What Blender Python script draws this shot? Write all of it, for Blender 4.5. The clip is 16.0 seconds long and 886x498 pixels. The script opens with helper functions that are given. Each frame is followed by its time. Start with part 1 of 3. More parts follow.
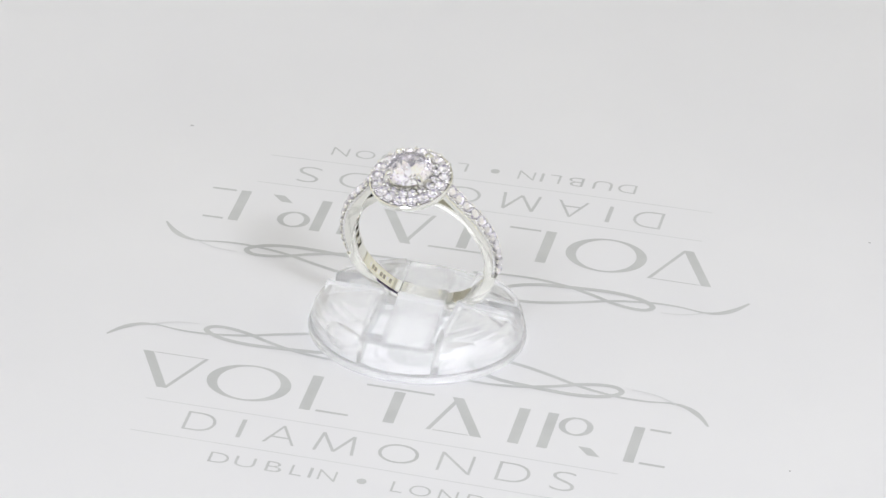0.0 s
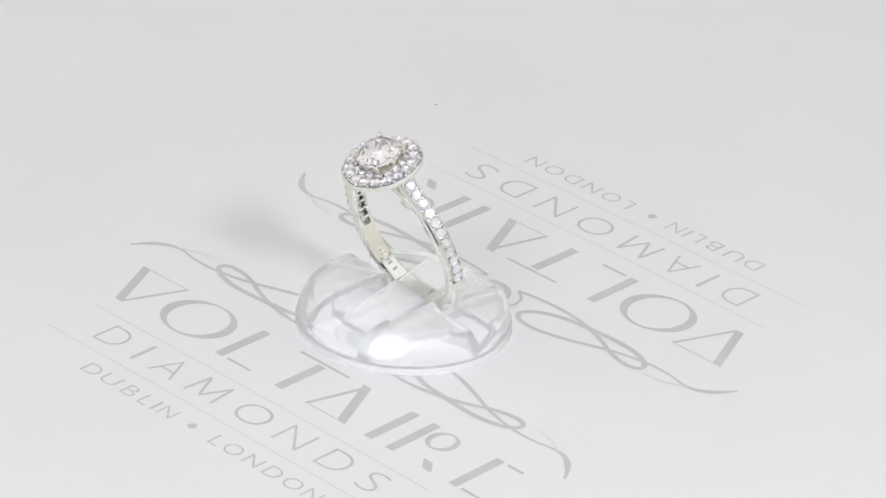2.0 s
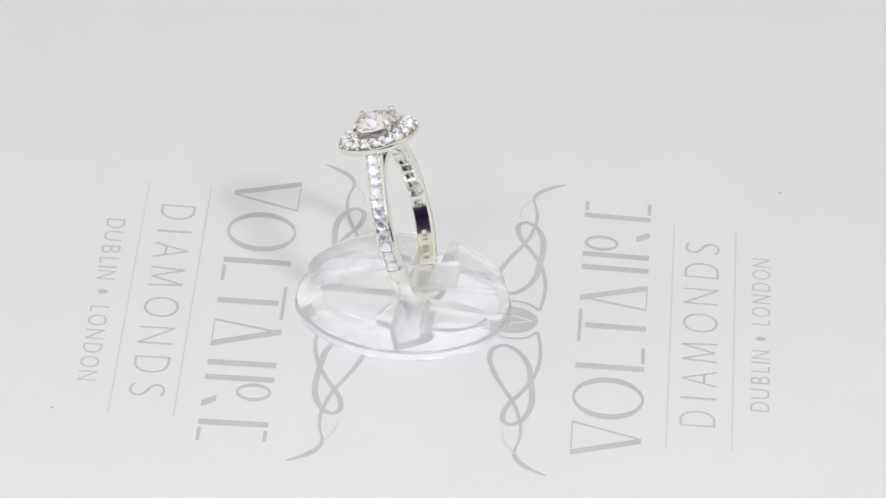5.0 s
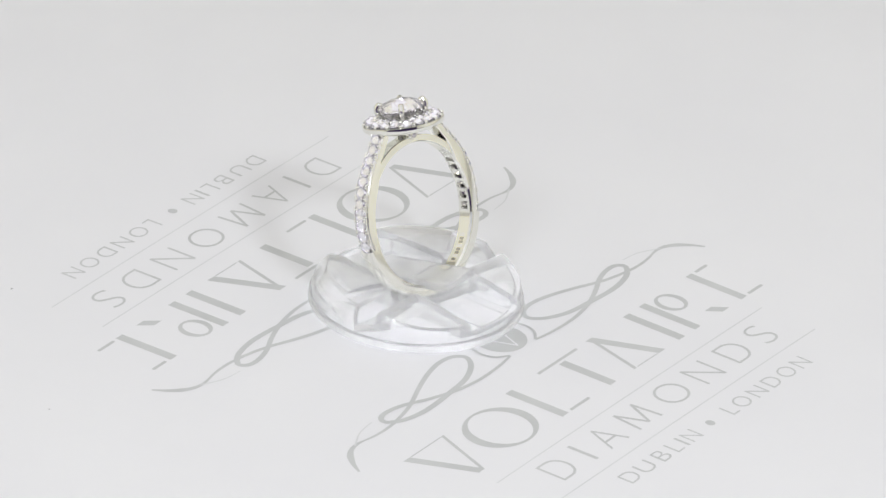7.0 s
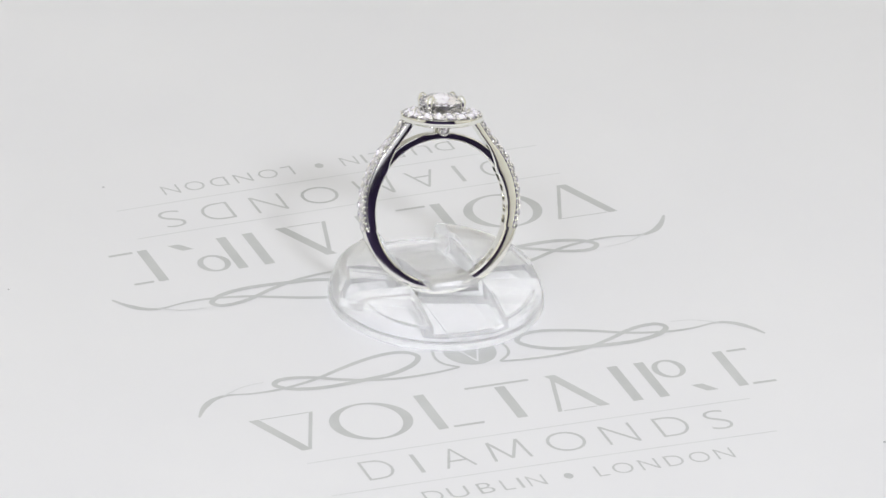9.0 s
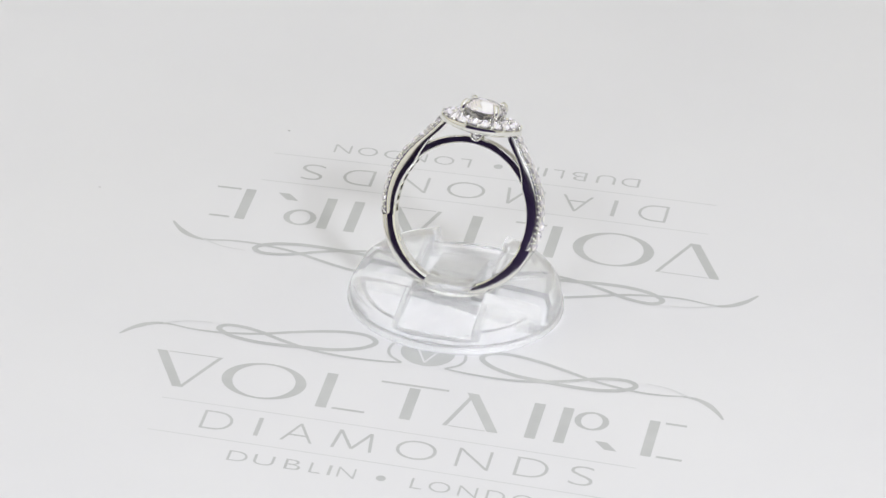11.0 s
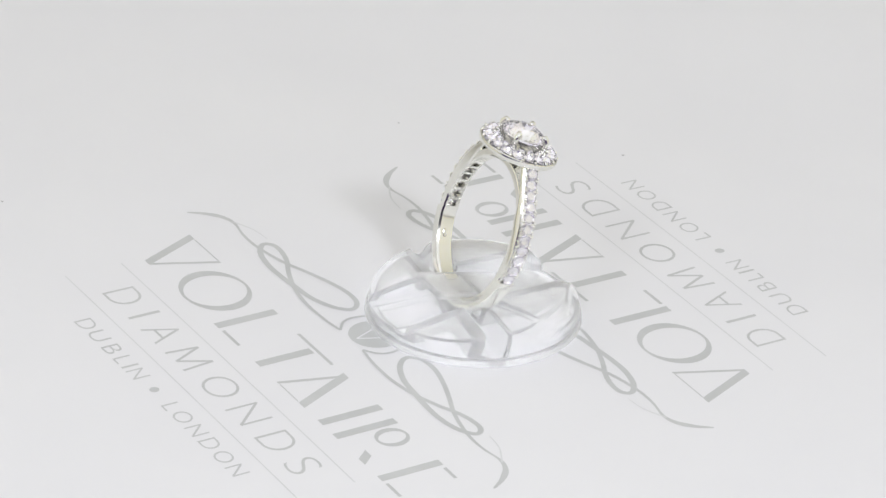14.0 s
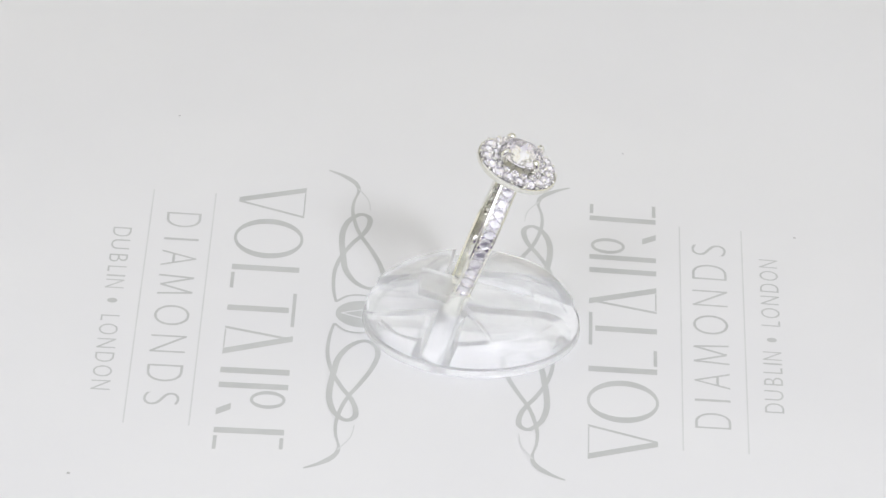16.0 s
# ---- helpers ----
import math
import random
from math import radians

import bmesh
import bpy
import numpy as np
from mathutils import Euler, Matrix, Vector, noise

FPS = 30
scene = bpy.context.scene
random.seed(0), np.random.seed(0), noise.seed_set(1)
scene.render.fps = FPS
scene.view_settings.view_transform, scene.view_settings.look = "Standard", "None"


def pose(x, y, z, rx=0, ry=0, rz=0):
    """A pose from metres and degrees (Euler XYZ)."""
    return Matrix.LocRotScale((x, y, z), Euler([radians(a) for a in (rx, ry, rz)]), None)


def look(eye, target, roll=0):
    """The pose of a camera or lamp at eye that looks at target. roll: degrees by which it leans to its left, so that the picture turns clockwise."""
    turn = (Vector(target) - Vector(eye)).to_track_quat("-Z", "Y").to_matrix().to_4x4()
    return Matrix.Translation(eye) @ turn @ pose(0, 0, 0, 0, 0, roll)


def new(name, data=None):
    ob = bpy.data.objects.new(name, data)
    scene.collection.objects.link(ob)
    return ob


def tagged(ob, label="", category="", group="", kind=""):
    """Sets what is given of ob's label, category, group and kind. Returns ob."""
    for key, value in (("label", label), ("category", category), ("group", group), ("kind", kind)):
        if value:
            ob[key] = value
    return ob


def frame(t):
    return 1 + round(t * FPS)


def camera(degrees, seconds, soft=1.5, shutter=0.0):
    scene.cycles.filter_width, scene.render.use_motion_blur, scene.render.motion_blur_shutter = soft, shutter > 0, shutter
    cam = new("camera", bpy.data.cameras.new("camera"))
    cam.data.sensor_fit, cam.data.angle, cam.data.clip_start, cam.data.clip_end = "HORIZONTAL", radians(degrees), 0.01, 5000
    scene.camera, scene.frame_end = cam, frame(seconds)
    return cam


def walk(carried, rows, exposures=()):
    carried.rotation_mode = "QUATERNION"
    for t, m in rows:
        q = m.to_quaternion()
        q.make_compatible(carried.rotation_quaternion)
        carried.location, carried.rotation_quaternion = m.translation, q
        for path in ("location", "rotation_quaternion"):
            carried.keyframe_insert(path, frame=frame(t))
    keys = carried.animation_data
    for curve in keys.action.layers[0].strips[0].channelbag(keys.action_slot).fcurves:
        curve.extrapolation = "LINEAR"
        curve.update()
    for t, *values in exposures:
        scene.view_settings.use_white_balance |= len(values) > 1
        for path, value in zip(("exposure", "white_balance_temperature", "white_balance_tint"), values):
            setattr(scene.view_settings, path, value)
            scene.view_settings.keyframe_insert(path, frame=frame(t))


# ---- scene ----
cam = camera(7.7415, 16.0, soft=1.5)
EYE = Vector((0.00022, -0.65512, 0.36520))
VIEW = look(EYE, EYE + Vector((0.0, 0.87845, -0.47784)), 3.6)
walk(cam, [(0.0, VIEW), (16.0, VIEW)])

# ---- world and lights ----
world = bpy.data.worlds.new("dim_room")
scene.world = world
world.use_nodes = True
world.node_tree.nodes["Background"].inputs[0].default_value = (0.05, 0.05, 0.06, 1)
world.node_tree.nodes["Background"].inputs[1].default_value = 0.2


def area_lamp(name, eye, target, w, h, power, colour):
    data = bpy.data.lights.new(name, "AREA")
    data.shape, data.size, data.size_y, data.energy, data.color = "RECTANGLE", w, h, power, colour
    ob = new(name, data)
    ob.matrix_world = look(eye, target)
    return ob


def polar(az, el, d):
    a, e = radians(az), radians(el)
    return Vector((math.cos(a) * math.cos(e) * d, math.sin(a) * math.cos(e) * d, math.sin(e) * d))


area_lamp("key_lamp", polar(-58, 39.5, 0.55), (0, 0.0, 0), 0.075, 0.075, 1.9, (0.92, 0.935, 1.0))
area_lamp("second_lamp", polar(-118, 42, 0.55), (0, 0.0, 0), 0.115, 0.115, 1.0, (0.92, 0.935, 1.0))
# unseen overhead panel, added for even ambient light and brighter stones
area_lamp("overhead_fill", (0.0, -0.75, 0.735), (0, -0.75, 0), 1.3, 2.1, 11.5, (0.92, 0.935, 1.0))
# unseen glowing panels, added so the gold mirrors bright cream sides
area_lamp("west_fill_panel", (-0.49, -0.005, 0.30), (0, -0.005, 0.30), 1.01, 0.6, 1.25, (1.0, 0.985, 0.87))
area_lamp("east_fill_panel", (0.49, -0.02, 0.30), (0, -0.02, 0.30), 1.1, 0.6, 1.2, (1.0, 0.985, 0.87))
scene.view_settings.exposure = -1.03

# ---- materials ----


def material(name):
    m = bpy.data.materials.new(name)
    m.use_nodes = True
    t = m.node_tree
    return m, t, t.nodes["Principled BSDF"]


def noise_mix(t, scale, low, high, detail=4.0):
    """A colour that wanders between low and high in object space."""
    co = t.nodes.new("ShaderNodeTexCoord")
    n = t.nodes.new("ShaderNodeTexNoise")
    n.inputs["Scale"].default_value, n.inputs["Detail"].default_value = scale, detail
    t.links.new(co.outputs["Object"], n.inputs["Vector"])
    ramp = t.nodes.new("ShaderNodeValToRGB")
    ramp.color_ramp.elements[0].position, ramp.color_ramp.elements[1].position = 0.3, 0.7
    ramp.color_ramp.elements[0].color, ramp.color_ramp.elements[1].color = (*low, 1), (*high, 1)
    t.links.new(n.outputs["Fac"], ramp.inputs["Fac"])
    return n, ramp


def bump(t, b, height, strength, distance):
    n = t.nodes.new("ShaderNodeBump")
    n.inputs["Strength"].default_value, n.inputs["Distance"].default_value = strength, distance
    t.links.new(height, n.inputs["Height"])
    t.links.new(n.outputs["Normal"], b.inputs["Normal"])


def surface(name, low, high, scale, rough, metal=0.0, relief=0.0, depth=0.0001, relief_scale=None):
    m, t, b = material(name)
    n, ramp = noise_mix(t, scale, low, high)
    t.links.new(ramp.outputs["Color"], b.inputs["Base Color"])
    b.inputs["Roughness"].default_value, b.inputs["Metallic"].default_value = rough, metal
    if relief:
        n2, _ = noise_mix(t, relief_scale or scale * 12, (0, 0, 0), (1, 1, 1))
        bump(t, b, n2.outputs["Fac"], relief, depth)
    return m


PAPER = surface("coated_paper", (0.79, 0.79, 0.805), (0.815, 0.815, 0.825), 28, 0.55, 0, 0.25, 0.00002, 2600)
INK = surface("grey_ink", (0.53, 0.54, 0.535), (0.60, 0.61, 0.605), 160, 0.5)
PALE_INK = surface("pale_grey_ink", (0.66, 0.67, 0.67), (0.71, 0.72, 0.72), 160, 0.5)
GOLD = surface("white_gold", (0.85, 0.845, 0.785), (0.89, 0.885, 0.83), 700, 0.10, 1.0, 0.22, 0.00001, 5000)
GOLD_SHADED = surface("shaded_white_gold", (0.42, 0.40, 0.35), (0.52, 0.50, 0.45), 700, 0.35, 1.0, 0.1, 0.00001, 5000)
SEAT = surface("satin_white_gold", (0.90, 0.895, 0.90), (0.94, 0.935, 0.94), 1500, 0.2, 1.0, 0.5, 0.00003, 4000)
PLASTIC = surface("white_plastic", (0.72, 0.72, 0.72), (0.76, 0.76, 0.76), 30, 0.4)
TABLE = surface("white_laminate", (0.70, 0.70, 0.69), (0.75, 0.75, 0.74), 9, 0.4)
WALL_WHITE = surface("cream_wall_paint", (0.78, 0.76, 0.68), (0.82, 0.80, 0.72), 3, 0.8)
CEILING = surface("white_ceiling_paint", (0.78, 0.78, 0.77), (0.82, 0.82, 0.81), 3, 0.8)
DARK = surface("violet_wall_paint", (0.27, 0.19, 0.46), (0.33, 0.24, 0.54), 2, 0.8)
SPECK_GREY = surface("grey_speck", (0.42, 0.42, 0.42), (0.52, 0.52, 0.52), 900, 0.8)


def clear_plastic():
    """Moulded acrylic with a thin haze of scuffs."""
    m, t, b = material("clear_acrylic")
    n, ramp = noise_mix(t, 420, (0.12, 0.12, 0.12), (0.24, 0.24, 0.24))
    t.links.new(ramp.outputs["Color"], b.inputs["Roughness"])
    n2, haze = noise_mix(t, 260, (0.86, 0.86, 0.86), (0.74, 0.74, 0.74))
    t.links.new(haze.outputs["Color"], b.inputs["Transmission Weight"])
    b.inputs["Base Color"].default_value = (0.935, 0.935, 0.93, 1)
    b.inputs["IOR"].default_value = 1.45
    return m


def brilliant_stone(name, ior, clear):
    """Cut diamond above the girdle; the part not clear is white, added to lighten it."""
    m, t, b = material(name)
    b.inputs["Base Color"].default_value = (0.99, 0.98, 1.0, 1)
    b.inputs["IOR"].default_value, b.inputs["Transmission Weight"].default_value, b.inputs["Roughness"].default_value = ior, clear, 0.0
    return m


def mirror_back(name):
    """The facets below the girdle, metal mirrors that throw all light back up."""
    m, t, b = material(name)
    # violet and cream tints painted on in place of the stones' sparkle
    n, ramp = noise_mix(t, 2.5, (0.94, 0.91, 0.99), (1.0, 1.0, 0.95), 1.0)
    t.links.new(ramp.outputs["Color"], b.inputs["Base Color"])
    b.inputs["Metallic"].default_value, b.inputs["Roughness"].default_value = 0.88, 0.03
    return m


ACRYLIC = clear_plastic()
DIAMOND = brilliant_stone("diamond", 1.6, 0.96)
MELEE = brilliant_stone("small_diamond", 1.4, 0.90)
PAVILION = mirror_back("mirrored_pavilion")

# ---- helpers for building ----
MM = 0.001


def mesh_of(name, bm, smooth=False):
    me = bpy.data.meshes.new(name)
    bmesh.ops.recalc_face_normals(bm, faces=bm.faces[:])
    if smooth:
        for f in bm.faces:
            f.smooth = True
    bm.to_mesh(me)
    bm.free()
    return me


def part(name, bm, material, parent=None, label="", smooth=False):
    me = bm if isinstance(bm, bpy.types.Mesh) else mesh_of(name, bm, smooth)
    if not me.materials:
        me.materials.append(material)
    ob = new(name, me)
    if parent:
        ob.parent = parent
    return tagged(ob, label)


def box(bm, x0, x1, y0, y1, z0, z1):
    r = bmesh.ops.create_cube(bm, size=1)
    for v in r["verts"]:
        v.co = Vector(((x0 + x1) / 2 + v.co.x * (x1 - x0), (y0 + y1) / 2 + v.co.y * (y1 - y0), (z0 + z1) / 2 + v.co.z * (z1 - z0)))
    return r["verts"]


def lathe(bm, profile, seg):
    """A closed body of revolution about z; the profile runs from axis to axis."""
    rings = []
    for r, z in profile:
        if r < 1e-7:
            rings.append([bm.verts.new((0, 0, z))])
        else:
            rings.append([bm.verts.new((r * math.cos(2 * math.pi * i / seg), r * math.sin(2 * math.pi * i / seg), z)) for i in range(seg)])
    for a, b in zip(rings, rings[1:]):
        for i in range(seg):
            j = (i + 1) % seg
            vs = [a[i % len(a)], a[j % len(a)], b[j % len(b)], b[i % len(b)]]
            u = []
            for v in vs:
                if v not in u:
                    u.append(v)
            if len(u) > 2:
                bm.faces.new(u)


def soften(me, degrees=32):
    """Smooth shading with the corners kept sharp."""
    bm = bmesh.new()
    bm.from_mesh(me)
    for f in bm.faces:
        f.smooth = True
    for e in bm.edges:
        e.smooth = len(e.link_faces) == 2 and e.calc_face_angle(0.0) < radians(degrees)
    bm.to_mesh(me)
    bm.free()
    return me


def cut(body, cutters):
    """body minus the cutters, as a mesh."""
    ob = new("work", mesh_of("work", body))
    tools = []
    for c in cutters:
        tool = new("work_tool", mesh_of("work_tool", c))
        mod = ob.modifiers.new("cut", "BOOLEAN")
        mod.operation, mod.solver, mod.object = "DIFFERENCE", "EXACT", tool
        tools.append(tool)
    dg = bpy.context.evaluated_depsgraph_get()
    me = bpy.data.meshes.new_from_object(ob.evaluated_get(dg))
    for o in (ob, *tools):
        bpy.data.objects.remove(o, do_unlink=True)
    return me


# ---- room: white booth sides, dark shop beyond the camera ----


def slab(name, x0, x1, y0, y1, z0, z1, mat):
    bm = bmesh.new()
    box(bm, x0, x1, y0, y1, z0, z1)
    ob = new(name, mesh_of(name, bm))
    ob.data.materials.append(mat)
    return ob


FLOOR_Z = -0.78
tagged(slab("floor", -2.6, 2.6, -2.6, 1.3, FLOOR_Z - 0.1, FLOOR_Z, DARK), "violet floor of the dim room", "floor", kind="structure")
tagged(slab("ceiling", -2.6, 2.6, -2.6, 1.3, 0.75, 0.85, CEILING), "white painted ceiling", "ceiling", kind="structure")
tagged(slab("wall_north", -2.6, 2.6, 0.7, 0.8, FLOOR_Z, 0.75, WALL_WHITE), "cream painted wall behind the table", "wall", kind="structure")
tagged(slab("wall_east", 0.5, 0.6, -0.60, 0.7, FLOOR_Z, 0.75, WALL_WHITE), "cream painted side wall", "wall", kind="structure")
tagged(slab("wall_west", -0.6, -0.5, -0.52, 0.7, FLOOR_Z, 0.75, WALL_WHITE), "cream painted side wall", "wall", kind="structure")
tagged(slab("wall_far_east", 2.5, 2.6, -2.6, 0.7, FLOOR_Z, 0.75, DARK), "violet painted wall of the dim room", "wall", kind="structure")
tagged(slab("wall_far_west", -2.6, -2.5, -2.6, 0.7, FLOOR_Z, 0.75, DARK), "violet painted wall of the dim room", "wall", kind="structure")
tagged(slab("wall_south", -2.5, 2.5, -2.6, -2.5, FLOOR_Z, 0.75, DARK), "violet painted wall of the dim room", "wall", kind="structure")


def build_table():
    top = bmesh.new()
    box(top, -0.48, 0.48, -0.30, 0.6, -0.060, -0.035)
    table = tagged(new("table"), "white laminate table under the turntable", "table")
    table.matrix_world = pose(0, 0, FLOOR_Z)
    bmesh.ops.translate(top, verts=top.verts[:], vec=(0, 0, -FLOOR_Z))
    part("tabletop", top, TABLE, table)
    for x in (-0.44, 0.44):
        for y in (-0.25, 0.55):
            leg = bmesh.new()
            box(leg, x - 0.02, x + 0.02, y - 0.02, y + 0.02, 0, -FLOOR_Z - 0.060)
            part("leg", leg, TABLE, table)


build_table()

# ---- turntable and printed sheet ----


def warp(x, y):
    """Height of the slightly buckled sheet, metres."""
    q = -0.1655 * x * x + 0.4460 * x * y - 0.1142 * y * y
    r = math.hypot(x, y)
    w = min(max((0.10 - r) / 0.05, 0.0), 1.0)
    return q * w * w * (3 - 2 * w)


SHEET_R, SHEET_D = 0.150, 0.003


def build_turntable():
    base = bmesh.new()
    lathe(base, [(0, -0.035), (0.12, -0.035), (0.125, -0.032), (0.125, -0.016), (0.12, -0.013), (0, -0.013)], 64)
    tagged(new("pedestal", mesh_of("pedestal", base)), "round white plastic pedestal of the turntable", "turntable").data.materials.append(PLASTIC)
    plate = bmesh.new()
    lathe(plate, [(0, -0.013), (0.150, -0.013), (0.155, -0.010), (0.155, -SHEET_D - 0.002), (0.153, -SHEET_D), (0, -SHEET_D)], 96)
    ob = new("turntable_platter", mesh_of("turntable_platter", plate))
    ob.data.materials.append(PLASTIC)
    return tagged(ob, "round white plastic platter turning on its base", "turntable")


def build_sheet():
    bm = bmesh.new()
    radii = [i * 0.003 for i in range(1, 21)] + [0.066, 0.073, 0.081, 0.090, 0.10, 0.115, 0.132, SHEET_R]
    seg = 120
    prof = [(0, -SHEET_D), (SHEET_R, -SHEET_D)] + [(r, 0.0) for r in reversed(radii)] + [(0, 0.0)]
    lathe(bm, prof, seg)
    for v in bm.verts:
        if v.co.z > -0.001:
            v.co.z = warp(v.co.x, v.co.y)
    ob = new("printed_sheet", mesh_of("printed_sheet", bm, True))
    ob.data.materials.append(PAPER)
    return tagged(ob, "white coated sheet with two grey printed emblems", "printed sheet")


platter = build_turntable()
sheet = build_sheet()

LOGO_B = Matrix.Translation((-1.09 * MM, -1.25 * MM, 0)) @ Matrix.Rotation(radians(179.886), 4, "Z")
LIFT = 0.000022


def lay(bm, m, lift=LIFT):
    """Move flat millimetre work onto the sheet."""
    for v in bm.verts:
        p = m @ Vector((v.co.x * MM, v.co.y * MM, 0))
        v.co = Vector((p.x, p.y, warp(p.x, p.y) + lift + v.co.z * MM))
    return bm


def polygon(bm, pts):
    f = bm.faces.new([bm.verts.new((x, y, 0)) for x, y in pts])
    return f


def ring_flat(bm, cx, cy, ro, ri, seg=48, a0=0.0, a1=360.0):
    """A flat oval ring or arc; ro and ri are (x, y) radii."""
    n = seg
    prev = None
    for i in range(n + 1):
        a = radians(a0 + (a1 - a0) * i / n)
        c, s = math.cos(a), math.sin(a)
        cur = (bm.verts.new((cx + ro[0] * c, cy + ro[1] * s, 0)), bm.verts.new((cx + ri[0] * c, cy + ri[1] * s, 0)))
        if prev:
            bm.faces.new((prev[0], cur[0], cur[1], prev[1]))
        prev = cur


def spline(pts, per=8):
    out = []
    n = len(pts)
    for i in range(n - 1):
        p0, p1, p2, p3 = (Vector(pts[max(0, min(n - 1, j))]) for j in (i - 1, i, i + 1, i + 2))
        for k in range(per):
            t = k / per
            out.append(0.5 * ((2 * p1) + (p2 - p0) * t + (2 * p0 - 5 * p1 + 4 * p2 - p3) * t * t + (3 * p1 - p0 - 3 * p2 + p3) * t ** 3))
    out.append(Vector(pts[-1]))
    return out


def ribbon(bm, pts, width, rise=0.02):
    """A flat stroke along pts; width(f) is its width at the fraction f. It climbs a hair, so that it can cross itself."""
    prev = None
    n = len(pts)
    for i, p in enumerate(pts):
        d = (pts[min(i + 1, n - 1)] - pts[max(i - 1, 0)]).normalized()
        f = i / (n - 1)
        w = width(f) / 2
        nrm = Vector((-d.y, d.x))
        z = rise * f
        cur = (bm.verts.new((p.x + nrm.x * w, p.y + nrm.y * w, z)), bm.verts.new((p.x - nrm.x * w, p.y - nrm.y * w, z)))
        if prev:
            bm.faces.new((prev[0], cur[0], cur[1], prev[1]))
        prev = cur


def glyph(ch, x0, x1, y0, y1, thin=-0.012):
    """One letter of the built-in font, fitted into a box."""
    cu = bpy.data.curves.new("letter", "FONT")
    cu.body, cu.offset = ch, thin
    ob = new("work", cu)
    dg = bpy.context.evaluated_depsgraph_get()
    me = bpy.data.meshes.new_from_object(ob.evaluated_get(dg))
    bpy.data.objects.remove(ob, do_unlink=True)
    bm = bmesh.new()
    bm.from_mesh(me)
    bpy.data.meshes.remove(me)
    xs, ys = [v.co.x for v in bm.verts], [v.co.y for v in bm.verts]
    for v in bm.verts:
        v.co = Vector((x0 + (v.co.x - min(xs)) / (max(xs) - min(xs)) * (x1 - x0), y0 + (v.co.y - min(ys)) / (max(ys) - min(ys)) * (y1 - y0), 0))
    return bm


def wide_m():
    """The widely spread M with thin slanting strokes."""
    bm = bmesh.new()
    pts = [Vector(q) for q in ((-7.05, -33.48), (-6.65, -29.45), (-4.93, -33.2), (-3.2, -29.45), (-2.8, -33.48))]
    for k, (a, b) in enumerate(zip(pts, pts[1:])):
        ribbon(bm, [a, b], lambda f: 0.36, 0.0005 * (k + 1))
    return bm


MID = -0.55
CURL = [(-35.2, -15.0), (-34.0, -13.2), (-32.4, -11.8), (-30.5, -11.3), (-27.7, -11.75), (-24.9, -11.8), (-21.7, -11.3), (-19.2, -10.6),
        (-16.2, -9.4), (-13.0, -8.3), (-10.0, -7.7), (-7.7, -8.0), (-6.7, -9.3), (-8.0, -10.9), (-10.8, -12.1), (-14.0, -12.5),
        (-17.5, -12.8), (-20.2, -12.75), (-22.7, -12.2), (-24.3, -11.2), (-24.5, -10.4), (-23.6, -9.75), (-21.8, -9.8), (-19.7, -10.4),
        (-17.4, -11.5), (-14.7, -12.5), (-12.2, -13.1), (-9.5, -13.4), (-6.0, -13.3), (-3.05, -12.9)]
HOOK = [(-3.05, -12.9), (-4.5, -11.7), (-4.95, -10.2), (-4.5, -8.3), (-3.6, -7.0)]
TAIL = [(-31.0, -11.4), (-28.3, -10.1), (-25.6, -9.75)]


def curl_width(f):
    if f < 0.05:
        return 0.25 + 11 * f
    if f < 0.12:
        return 0.8 - 7.5 * (f - 0.05)
    return 0.28 + 0.42 * math.sin(math.pi * (f - 0.12) / 0.88) ** 0.7


CAP0, CAP1 = -25.25, -17.45


def mark_shapes():
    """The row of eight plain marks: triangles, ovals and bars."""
    out = []

    def add(fn):
        bm = bmesh.new()
        fn(bm)
        out.append(bm)

    def bar(bm, x0, x1, y0, y1, lean=0.0):
        polygon(bm, [(x0, y0), (x1, y0), (x1 + lean, y1), (x0 + lean, y1)])

    def tri_down(bm):
        bar(bm, -26.9, -25.7, CAP0, CAP1, -3.4)
        bar(bm, -26.2, -25.75, CAP0, CAP1, 3.1)
        bar(bm, -28.9, -23.2, CAP1 - 0.16, CAP1 - 0.001)

    def oval(bm):
        ring_flat(bm, -17.17, -21.35, (4.79, 4.05), (3.55, 3.72), 56)

    def bar_a(bm):
        bar(bm, -10.6, -9.35, CAP0, CAP1)
        bar(bm, -8.7, -5.0, CAP0, CAP0 + 0.4)

    def bar_b(bm):
        bar(bm, -1.05, 0.2, CAP0, CAP1 - 0.75)
        bar(bm, -4.4, 3.35, CAP1 - 0.4, CAP1)

    def tri_up(bm):
        bar(bm, 3.85, 4.35, CAP0, CAP1, 2.15)
        bar(bm, 8.9, 10.2, CAP0, CAP1, -3.5)
        bar(bm, 4.6, 8.7, CAP0, CAP0 + 0.16)

    def bar_c(bm):
        bar(bm, 13.1, 14.35, CAP0, CAP1)

    def bar_oval(bm):
        bar(bm, 16.4, 17.6, CAP0, CAP1)
        ring_flat(bm, 19.9, -19.6, (1.95, 2.0), (1.2, 1.65), 32)
        bar(bm, 22.2, 23.6, CAP0, CAP0 + 1.6, -1.3)

    def bar_d(bm):
        bar(bm, 26.2, 27.4, CAP0, CAP1)
        bar(bm, 28.0, 30.9, CAP0, CAP0 + 0.42)
        bar(bm, 28.0, 30.4, CAP1 - 0.42, CAP1)

    for fn in (tri_down, oval, bar_a, bar_b, tri_up, bar_c, bar_oval, bar_d):
        add(fn)
    return out


